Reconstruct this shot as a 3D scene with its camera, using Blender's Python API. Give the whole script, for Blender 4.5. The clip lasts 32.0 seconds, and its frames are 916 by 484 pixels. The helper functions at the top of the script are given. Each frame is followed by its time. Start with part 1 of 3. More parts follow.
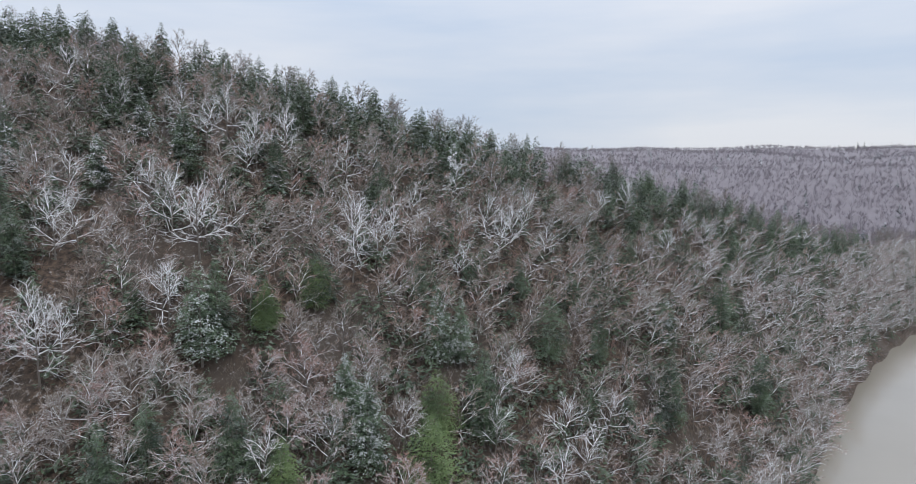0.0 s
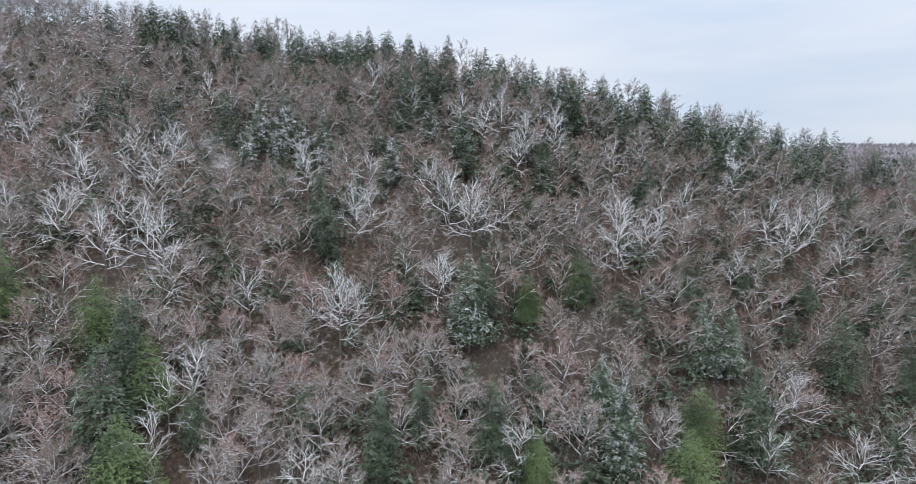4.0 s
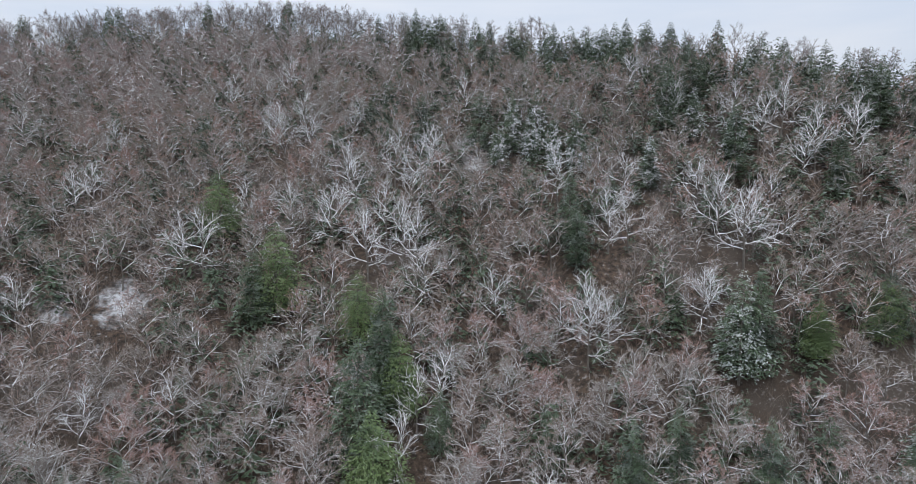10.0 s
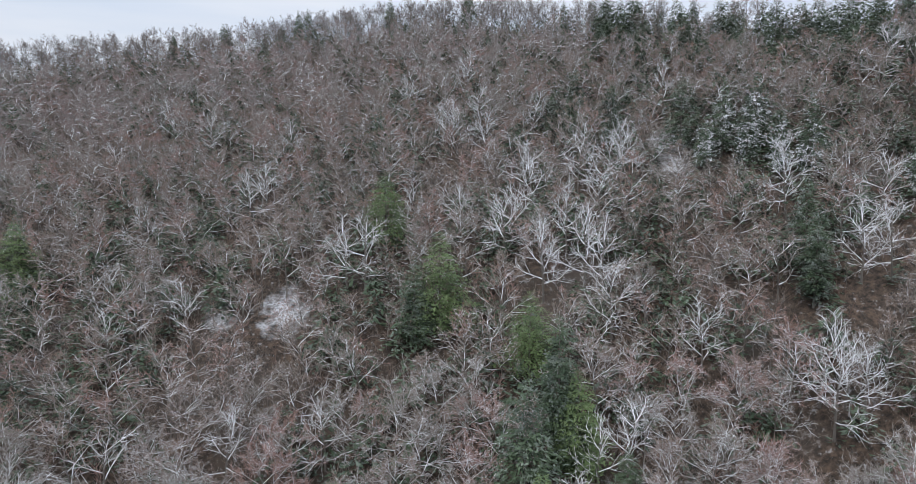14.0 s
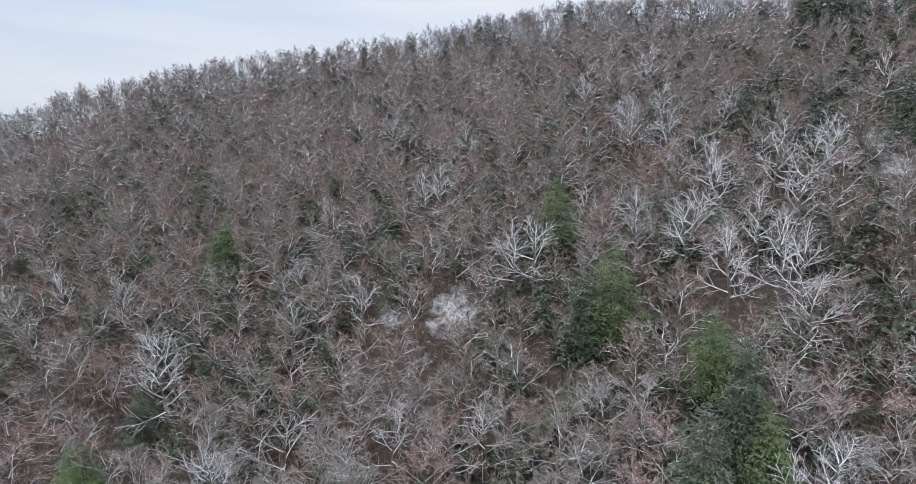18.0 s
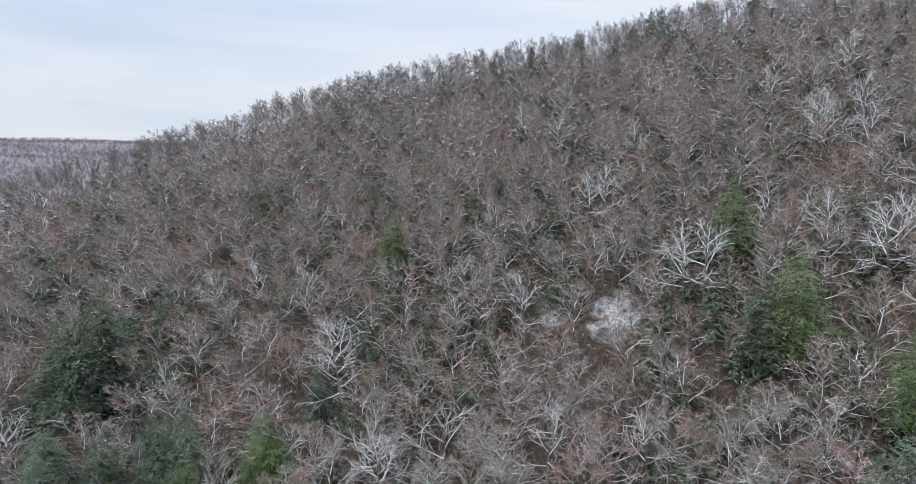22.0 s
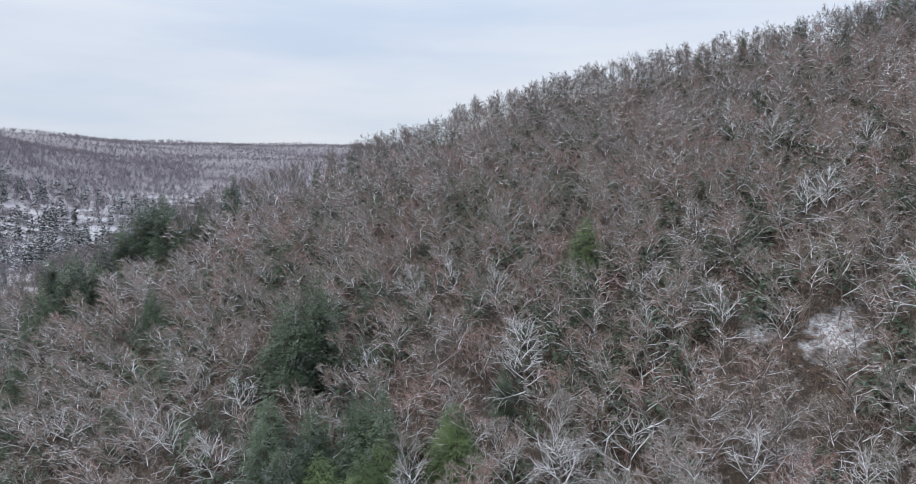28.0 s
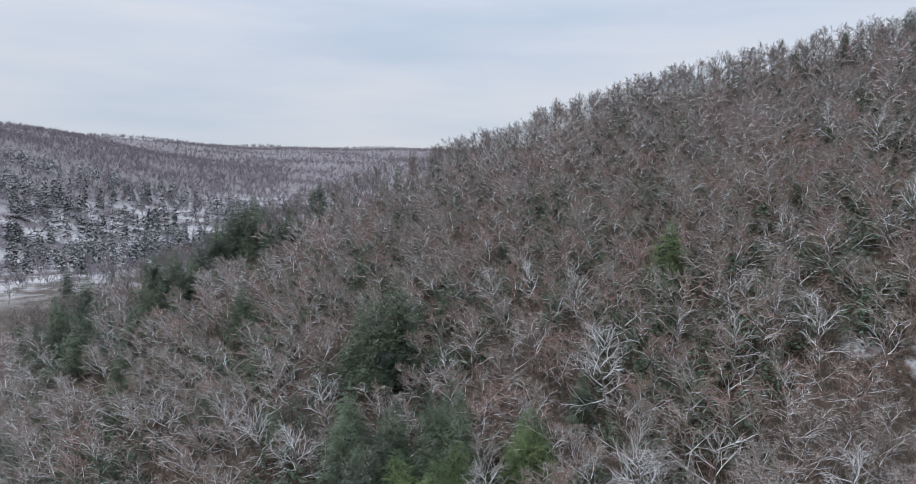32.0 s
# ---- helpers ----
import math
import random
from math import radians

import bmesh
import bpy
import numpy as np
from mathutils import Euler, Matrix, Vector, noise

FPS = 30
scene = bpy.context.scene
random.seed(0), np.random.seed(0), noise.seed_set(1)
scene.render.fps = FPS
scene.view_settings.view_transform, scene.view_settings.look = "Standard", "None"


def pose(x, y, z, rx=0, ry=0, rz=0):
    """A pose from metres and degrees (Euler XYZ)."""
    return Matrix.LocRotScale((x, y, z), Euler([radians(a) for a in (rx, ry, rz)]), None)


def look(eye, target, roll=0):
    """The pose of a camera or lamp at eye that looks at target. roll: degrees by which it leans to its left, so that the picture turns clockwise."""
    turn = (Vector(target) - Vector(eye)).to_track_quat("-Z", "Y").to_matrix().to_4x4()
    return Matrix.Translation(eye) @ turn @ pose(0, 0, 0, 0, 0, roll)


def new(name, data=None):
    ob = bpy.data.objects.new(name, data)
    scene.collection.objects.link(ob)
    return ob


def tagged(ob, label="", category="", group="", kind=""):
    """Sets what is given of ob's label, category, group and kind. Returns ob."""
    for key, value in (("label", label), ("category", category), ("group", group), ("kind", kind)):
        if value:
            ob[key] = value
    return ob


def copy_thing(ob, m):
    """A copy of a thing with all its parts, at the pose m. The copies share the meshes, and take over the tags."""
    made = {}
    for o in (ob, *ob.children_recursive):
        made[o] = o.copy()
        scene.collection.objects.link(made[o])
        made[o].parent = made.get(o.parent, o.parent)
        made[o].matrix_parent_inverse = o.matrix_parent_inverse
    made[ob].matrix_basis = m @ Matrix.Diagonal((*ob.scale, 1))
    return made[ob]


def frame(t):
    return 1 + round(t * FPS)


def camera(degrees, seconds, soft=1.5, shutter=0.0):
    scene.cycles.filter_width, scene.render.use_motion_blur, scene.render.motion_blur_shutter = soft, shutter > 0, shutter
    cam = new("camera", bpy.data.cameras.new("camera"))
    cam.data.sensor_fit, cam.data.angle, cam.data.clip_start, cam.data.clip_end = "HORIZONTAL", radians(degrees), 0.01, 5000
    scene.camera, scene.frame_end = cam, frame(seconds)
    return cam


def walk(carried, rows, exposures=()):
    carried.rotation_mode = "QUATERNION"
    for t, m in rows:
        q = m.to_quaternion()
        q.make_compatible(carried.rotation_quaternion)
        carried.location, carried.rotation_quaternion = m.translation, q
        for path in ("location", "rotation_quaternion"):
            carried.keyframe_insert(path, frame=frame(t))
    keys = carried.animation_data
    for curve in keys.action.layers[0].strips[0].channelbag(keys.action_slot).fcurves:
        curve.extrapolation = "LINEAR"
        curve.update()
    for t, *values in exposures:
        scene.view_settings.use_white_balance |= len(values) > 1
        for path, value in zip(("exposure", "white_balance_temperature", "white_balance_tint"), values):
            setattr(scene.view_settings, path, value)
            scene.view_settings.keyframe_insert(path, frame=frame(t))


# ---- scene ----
# ---------------------------------------------------------------- camera and its way
cam = camera(71.0, 32.0, soft=0.6)
START, GLIDE = Vector((0.0, 0.0, 88.0)), Vector((3.4, 38.5, 1.0))
# seconds, heading to the left of +y, tilt, share of the glide done
WAY = [
    (0, -57.24, -6.50, 0), (0.5, -54.79, -6.53, 0), (1, -50.80, -6.56, 0), (1.5, -46.99, -6.59, 0), (2, -43.33, -6.61, 0),
    (2.5, -40.58, -6.62, 0), (3, -38.42, -6.62, 0), (3.5, -36.2, -6.6, 0), (5.5, -28.3, -6.47, 0), (6, -27.0, -6.45, 0),
    (6.5, -25.45, -6.43, 0), (7, -23.69, -6.42, 0), (8, -19.90, -6.41, 0.024), (9, -16.49, -6.44, 0.143),
]
WAY += [
    (10, -13.02, -6.52, 0.298), (11, -9.38, -6.56, 0.463), (12, -5.50, -6.62, 0.615), (13, -1.50, -6.62, 0.765),
    (14.5, 4.88, -6.59, 0.95), (16.5, 12.70, -6.55, 1), (17, 14.55, -6.52, 1), (19, 22.04, -6.52, 1), (21, 29.23, -6.55, 1),
    (23, 36.26, -6.50, 1), (25, 42.87, -6.48, 1), (25.5, 44.4, -6.48, 1), (27.5, 48.7, -6.45, 1), (28, 49.75, -6.43, 1),
    (30, 53.63, -6.29, 1), (32, 56.81, -6.14, 1),
]
ROWS = []
for t, heading, tilt, share in WAY:
    e = START + GLIDE * share
    ROWS.append((t, pose(e.x, e.y, e.z, 90 + tilt, 0, heading)))
walk(cam, ROWS, [(0, 0.0), (1, 0.08), (2, 0.17), (3, 0.16), (6, 0.14), (8, -0.08), (9, 0.0), (11, 0.07), (12, 0.22), (13, 0.25), (14, 0.05), (17, 0.08), (20, -0.03), (21, 0.12), (22, 0.11), (25, 0.0), (28, 0.05), (32, -0.12)])

# ---------------------------------------------------------------- overcast sky, soft sun
world = bpy.data.worlds.new("overcast_sky")
scene.world = world
world.use_nodes = True
wn, wl = world.node_tree.nodes, world.node_tree.links
wn.clear()
sky = wn.new("ShaderNodeTexSky")
sky.sky_type, sky.sun_disc = "NISHITA", False
sky.sun_elevation, sky.sun_rotation = radians(48), radians(152)
back_sky, back_cloud, mixer, out = (wn.new(k) for k in ("ShaderNodeBackground", "ShaderNodeBackground", "ShaderNodeMixShader", "ShaderNodeOutputWorld"))
back_sky.inputs["Strength"].default_value = 0.10
back_cloud.inputs["Strength"].default_value = 0.82
coord, stretch, cloud, ramp = (wn.new(k) for k in ("ShaderNodeTexCoord", "ShaderNodeMapping", "ShaderNodeTexNoise", "ShaderNodeValToRGB"))
stretch.inputs["Scale"].default_value = (1.0, 1.0, 6.5)
cloud.inputs["Scale"].default_value, cloud.inputs["Detail"].default_value, cloud.inputs["Roughness"].default_value = 1.7, 5.0, 0.5
ramp.color_ramp.elements[0].position, ramp.color_ramp.elements[0].color = 0.33, (0.70, 0.81, 0.99, 1)
ramp.color_ramp.elements[1].position, ramp.color_ramp.elements[1].color = 0.66, (0.95, 0.985, 1.07, 1)
wl.new(coord.outputs["Generated"], stretch.inputs["Vector"])
wl.new(stretch.outputs["Vector"], cloud.inputs["Vector"])
# an overcast sky is brightest overhead
height, square, lift = wn.new("ShaderNodeSeparateXYZ"), wn.new("ShaderNodeMath"), wn.new("ShaderNodeMath")
square.operation, lift.operation = "MULTIPLY", "MULTIPLY_ADD"
lift.inputs[1].default_value, lift.inputs[2].default_value = 1.7, 0.80
wl.new(coord.outputs["Generated"], height.inputs[0])
wl.new(height.outputs["Z"], square.inputs[0])
wl.new(height.outputs["Z"], square.inputs[1])
wl.new(square.outputs["Value"], lift.inputs[0])
wl.new(lift.outputs["Value"], back_cloud.inputs["Strength"])
wl.new(cloud.outputs["Fac"], ramp.inputs["Fac"])
wl.new(ramp.outputs["Color"], back_cloud.inputs["Color"])
wl.new(sky.outputs["Color"], back_sky.inputs["Color"])
mixer.inputs["Fac"].default_value = 0.9
wl.new(back_sky.outputs["Background"], mixer.inputs[1])
wl.new(back_cloud.outputs["Background"], mixer.inputs[2])
wl.new(mixer.outputs["Shader"], out.inputs["Surface"])
sun = new("sun", bpy.data.lights.new("sun", "SUN"))
sun.data.energy, sun.data.angle, sun.data.color = 1.4, radians(30), (1.0, 0.98, 0.96)
sun.matrix_world = look((-50, -95, 120), (0, 0, 0))
scene.view_settings.exposure = 0.0


# ---------------------------------------------------------------- materials
class Mat:
    """A node material under construction, with short words for its nodes."""

    def __init__(self, name, rough=0.8):
        self.m = bpy.data.materials.new(name)
        self.m.use_nodes = True
        self.n, self.l = self.m.node_tree.nodes, self.m.node_tree.links
        self.b = self.n["Principled BSDF"]
        self.b.inputs["Roughness"].default_value = rough
        self.geo = self.n.new("ShaderNodeNewGeometry")
        self.pos = self.geo.outputs["Position"]

    def noise(self, scale, detail=3.0, rough=0.55, vec=None):
        n = self.n.new("ShaderNodeTexNoise")
        n.inputs["Scale"].default_value, n.inputs["Detail"].default_value, n.inputs["Roughness"].default_value = scale, detail, rough
        self.l.new(vec or self.pos, n.inputs["Vector"])
        return n.outputs["Fac"]

    def band(self, value, lo, hi, a=0.0, b=1.0):
        r = self.n.new("ShaderNodeMapRange")
        r.interpolation_type = "SMOOTHSTEP"
        for k, v in zip(("From Min", "From Max", "To Min", "To Max"), (lo, hi, a, b)):
            r.inputs[k].default_value = v
        self.l.new(value, r.inputs["Value"])
        return r.outputs["Result"]

    def math(self, op, a, b):
        m = self.n.new("ShaderNodeMath")
        m.operation, m.use_clamp = op, False
        for sock, v in zip(m.inputs, (a, b)):
            if isinstance(v, (int, float)):
                sock.default_value = v
            else:
                self.l.new(v, sock)
        return m.outputs["Value"]

    def mix(self, fac, a, b):
        m = self.n.new("ShaderNodeMix")
        m.data_type = "RGBA"
        for sock, v in ((m.inputs["Factor"], fac), (m.inputs["A"], a), (m.inputs["B"], b)):
            if isinstance(v, (int, float)):
                sock.default_value = v
            elif isinstance(v, tuple):
                sock.default_value = (*v, 1)
            else:
                self.l.new(v, sock)
        return m.outputs["Result"]

    def part_of(self, socket, axis):
        s = self.n.new("ShaderNodeSeparateXYZ")
        self.l.new(socket, s.inputs[0])
        return s.outputs[axis]

    def shifted(self, far):
        m = self.n.new("ShaderNodeVectorMath")
        m.operation = "ADD"
        m.inputs[1].default_value = (far, far * 1.7, far * 0.6)
        self.l.new(self.pos, m.inputs[0])
        return m.outputs["Vector"]

    def bump(self, height, strength, dist):
        b = self.n.new("ShaderNodeBump")
        b.inputs["Strength"].default_value, b.inputs["Distance"].default_value = strength, dist
        self.l.new(height, b.inputs["Height"])
        self.l.new(b.outputs["Normal"], self.b.inputs["Normal"])

    def paint(self, colour):
        self.l.new(colour, self.b.inputs["Base Color"])
        return self.m


SNOW = (0.86, 0.88, 0.91)


def snow_cover(k, lo, hi, base):
    """Snow that lies on upward faces, more of it in some stands and high up on the eastern slope."""
    up = k.band(k.part_of(k.geo.outputs["Normal"], "Z"), lo, hi)
    x, z = k.part_of(k.pos, "X"), k.part_of(k.pos, "Z")
    high = k.math("MULTIPLY", k.band(z, 40, 100), k.band(x, -150, 20))
    stand, east = k.band(k.noise(0.12, 2.0), 0.44, 0.54), k.band(x, -40, 40, 0.0, 0.35)
    far = k.math("MULTIPLY", k.band(x, -620, -420, 0.9, 0.0), k.band(x, -1900, -1300, 0.25, 1.0))
    amount = k.math("ADD", k.math("MULTIPLY", k.math("ADD", high, 0.7), stand), k.math("ADD", k.math("ADD", k.math("MULTIPLY", high, 0.75), east), k.math("ADD", far, base)))
    return k.math("MINIMUM", k.math("MULTIPLY", up, amount), 1.0)


def bark(name, dark, light, base, lo=0.25, hi=0.75):
    k = Mat(name, 0.9)
    tone = k.mix(k.noise(1.6, 4.0), dark, light)
    tone = k.mix(k.band(k.noise(0.11, 2.0), 0.42, 0.62), tone, tuple(c * 0.8 for c in light))
    gaps = k.band(k.noise(0.7, 2.0), 0.40, 0.54, 0.3, 1.0)
    return k.paint(k.mix(k.math("MULTIPLY", snow_cover(k, lo, hi, base), gaps), tone, SNOW))


def twig_mat(name, tones, base, single=False):
    """Three tones of bark, tree by tree or stand by stand, under a little snow."""
    k = Mat(name, 0.95)
    if single:
        pick = k.n.new("ShaderNodeObjectInfo").outputs["Random"]
        tone = k.mix(k.band(pick, 0.30, 0.36), tones[0], tones[1])
        tone = k.mix(k.band(pick, 0.70, 0.76), tone, tones[2])
    else:
        tone = k.mix(k.band(k.noise(0.14, 1.0), 0.46, 0.54), tones[0], tones[1])
        tone = k.mix(k.band(k.noise(0.10, 1.0, 0.5, k.shifted(37.0)), 0.55, 0.62), tone, tones[2])
    tone = k.mix(k.band(k.noise(2.5, 2.0), 0.35, 0.65, 0.0, 0.5), tone, tuple(v * 0.55 for v in tones[1]))
    return k.paint(k.mix(k.math("MULTIPLY", snow_cover(k, 0.4, 1.0, base), 0.6), tone, SNOW))


def needles(name, dark, light, base):
    k = Mat(name, 0.7)
    tone = k.mix(k.noise(0.9, 4.0), dark, light)
    tone = k.mix(k.band(k.noise(0.15, 2.0), 0.4, 0.7), tone, tuple(v * 0.6 for v in dark))
    grain = k.band(k.noise(0.5, 3.0, 0.6), 0.50, 0.57)
    up = k.band(k.part_of(k.geo.outputs["Normal"], "Z"), 0.3, 0.7)
    more = k.band(k.part_of(k.pos, "Z"), 60, 95, base, base * 2.4)
    snow = k.math("MINIMUM", k.math("MULTIPLY", k.math("MULTIPLY", up, grain), more), 1.0)
    return k.paint(k.mix(snow, tone, SNOW))


BARK = bark("grey_brown_bark", (0.15, 0.122, 0.106), (0.36, 0.32, 0.29), 0.72, -0.1, 0.30)
BARK_WHITE = bark("snow_laden_bark", (0.24, 0.22, 0.205), (0.46, 0.43, 0.41), 0.5, -0.7, 0.0)
TONES = ((0.320, 0.240, 0.202), (0.325, 0.284, 0.250), (0.40, 0.232, 0.195))
TWIGS = twig_mat("bare_twigs", TONES, 0.18)
# the same tones scaled to 0.84 for the near trees
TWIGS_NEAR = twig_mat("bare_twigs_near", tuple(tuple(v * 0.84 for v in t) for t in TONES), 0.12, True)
TWIGS_WHITE = twig_mat("snowy_twigs", ((0.38, 0.335, 0.305), (0.40, 0.37, 0.34), (0.39, 0.30, 0.27)), 0.2)
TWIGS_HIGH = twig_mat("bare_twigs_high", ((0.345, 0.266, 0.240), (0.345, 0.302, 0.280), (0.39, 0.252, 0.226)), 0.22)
# distance haze is painted into these mauve-grey twig tones
TWIGS_HAZED = twig_mat("far_twigs_hazed", ((0.225, 0.20, 0.222), (0.255, 0.232, 0.25), (0.20, 0.178, 0.206)), 0.02)
# a shaded copy of the bare twigs: their darkness against the sky is painted
TWIGS_CREST_SHADED = twig_mat("crest_twigs_shaded", ((0.205, 0.172, 0.162), (0.225, 0.202, 0.192), (0.220, 0.164, 0.152)), 0.0)
# twig tones at about half: the shade in the gaps between crowns, as colour
BRUSH = twig_mat("shaded_brush", ((0.175, 0.130, 0.106), (0.18, 0.150, 0.126), (0.215, 0.132, 0.105)), 0.08)


def trunk_mat():
    k = Mat("shaded_trunk_bark", 0.9)
    k.bump(k.noise(6.0, 3.0), 0.6, 0.05)
    # grey-brown bark, darkened in its colour for the shade beneath the crowns
    return k.paint(k.mix(k.noise(1.3, 4.0, 0.65), (0.085, 0.072, 0.062), (0.21, 0.19, 0.172)))


TRUNK = trunk_mat()
NEEDLE_DARK = needles("dark_green_needles", (0.036, 0.064, 0.036), (0.108, 0.152, 0.078), 0.10)
NEEDLE_FRESH = needles("fresh_green_needles", (0.080, 0.132, 0.050), (0.175, 0.232, 0.088), 0.02)
NEEDLE_LOW = needles("undergrowth_needles", (0.036, 0.062, 0.036), (0.088, 0.128, 0.066), 0.08)
NEEDLE_SNOW = needles("snowy_green_needles", (0.056, 0.092, 0.056), (0.135, 0.185, 0.108), 0.42)
# greyed and lifted a little: aerial haze put into the needle colour
NEEDLE_HAZED = needles("far_needles_hazed", (0.028, 0.038, 0.037), (0.050, 0.062, 0.059), 0.5)


# ---------------------------------------------------------------- the lie of the land
# bearing to the left of +y, foot of the slope, its crest, and the crest's height over the river
LAND = [
    (-110, 900, 1200, 2), (-100, 700, 1000, 6), (-93, 410, 640, 21), (-88, 200, 400, 39), (-82, 172, 312, 60), (-73, 148, 270, 75),
    (-63, 132, 249, 85.5), (-50, 115, 232, 100), (-36, 105, 229, 112.5), (-23, 99, 258, 126), (-11, 96, 290, 135), (0, 95, 320, 147),
]
LAND += [
    (7, 95, 328, 146), (14, 95, 333, 140), (23, 95, 340, 131), (32, 96, 342, 123), (37, 98, 337, 117), (43, 99, 329, 104), (50, 102, 321, 90),
    (57, 104, 312, 77), (63, 110, 305, 66), (69, 120, 298, 50), (76, 134, 297, 37), (82, 152, 310, 21), (88, 180, 325, 9), (95, 240, 400, 4), (110, 700, 900, 2),
]
FAR_HILLS = [(-180, 900, 2300, 150), (-95, 1000, 2500, 150), (-70, 1050, 2500, 158), (0, 1500, 3000, 180), (58, 1150, 2700, 182), (74, 900, 2500, 178), (84, 760, 1900, 176), (92, 690, 1400, 172), (110, 700, 1500, 170), (180, 900, 2300, 150)]
STREAM = [(1500, -420), (900, -260), (560, -112), (440, -72), (384, -52), (337, -41), (284, -34), (248, -31), (200, -30), (150, -26), (105, -4), (60, 32), (0, 50), (-60, 35), (-130, -25), (-219, -45), (-300, -22), (-400, 25), (-490, 90), (-560, 210), (-640, 420), (-800, 640)]
HALF_STREAM = 38.0


def table(rows, column, soft=3.0):
    g = np.arange(-180, 181.0)
    v = np.interp(g, [r[0] for r in rows], [r[column] for r in rows])
    k = np.exp(-0.5 * (np.arange(-8, 9) / soft) ** 2)
    return g, np.convolve(np.pad(v, 8, mode="edge"), k / k.sum(), "valid")


FOOT, CREST, TOP = (table(LAND, c) for c in (1, 2, 3))
FAR_IN, FAR_OUT, FAR_TOP = (table(FAR_HILLS, c) for c in (1, 2, 3))


def step(v, lo, hi):
    u = np.clip((v - lo) / (hi - lo), 0, 1)
    return u * u * (3 - 2 * u)


def waves(x, y, size, seed):
    """Smooth bumps of that size, from -1 to 1."""
    rng = np.random.RandomState(seed)
    out = np.zeros_like(x)
    for _ in range(5):
        a, s, p = rng.uniform(0, 6.28), rng.uniform(0.7, 1.6) * 6.28 / size, rng.uniform(0, 6.28)
        out = out + np.sin((x * np.cos(a) + y * np.sin(a)) * s + p)
    return out / 3.0


def bearing(x, y):
    return np.degrees(np.arctan2(-x, y)), np.hypot(x, y)


def stream_line():
    p = np.array(STREAM, float)
    s = np.r_[0, np.cumsum(np.hypot(*np.diff(p, axis=0).T))]
    g = np.linspace(0, s[-1], 620)
    q = np.stack([np.interp(g, s, p[:, i]) for i in (0, 1)], 1)
    k = np.ones(21) / 21
    for i in (0, 1):
        q[:, i] = np.convolve(np.pad(q[:, i], 10, mode="edge"), k, "valid")
    return q


STREAM_LINE = stream_line()


def off_stream(x, y):
    d = np.full(np.shape(x), 1e9)
    for a, b in STREAM_LINE[::2]:
        d = np.minimum(d, np.hypot(x - a, y - b))
    return d


def slope_share(x, y):
    """0 at the foot of the slope, 1 at its crest."""
    a, r = bearing(x, y)
    foot, crest = np.interp(a, *FOOT), np.interp(a, *CREST)
    return (r - foot) / (crest - foot)


def land(x, y):
    """The height of the ground over the river."""
    x, y = np.asarray(x, float), np.asarray(y, float)
    a, r = bearing(x, y)
    foot, crest, top = (np.interp(a, *q) for q in (FOOT, CREST, TOP))
    u = np.clip((r - foot) / (crest - foot), 0, 1)
    z = 1.5 + (top - 1.5) * u * (1.2 - 0.2 * u)
    plateau = step(a, -66, -42) * (1 - step(a, 36, 56))
    behind = np.maximum(r - crest, 0)
    z = np.where(r > crest, plateau * (top - 2 + 9 * (1 - np.exp(-behind / 25)) + 2 * np.exp(-behind / 8) + np.minimum(behind * 0.012, 12)) + (1 - plateau) * (1.5 + (top - 1.5) * (1 - step(behind, 0, 260))), z)
    z = z + waves(x, y, 46, 3) * 1.6 * step(u, 0.02, 0.2) * (u < 1) + waves(x, y, 17, 4) * 0.5 * step(u, 0.02, 0.2)
    f_in, f_out, f_top = (np.interp(a, *q) for q in (FAR_IN, FAR_OUT, FAR_TOP))
    v = np.clip((r - f_in) / (f_out - f_in), 0, 1)
    far = f_top * v * (1.55 - 0.55 * v) + waves(x, y, 520, 8) * 7 * step(v, 0.05, 0.4) + waves(x, y, 170, 9) * 3 * step(v, 0.05, 0.3)
    z = np.maximum(z, far)
    return z - 3.2 * (1 - step(off_stream(x, y), HALF_STREAM - 4, HALF_STREAM + 4)) * (z < 12)


# thinly wooded clearings with snow on the ground: x, y, radius
CLEARINGS = [(-43, 174, 7), (-56, 171, 4.5), (53, 218, 7), (52, 208, 5)]


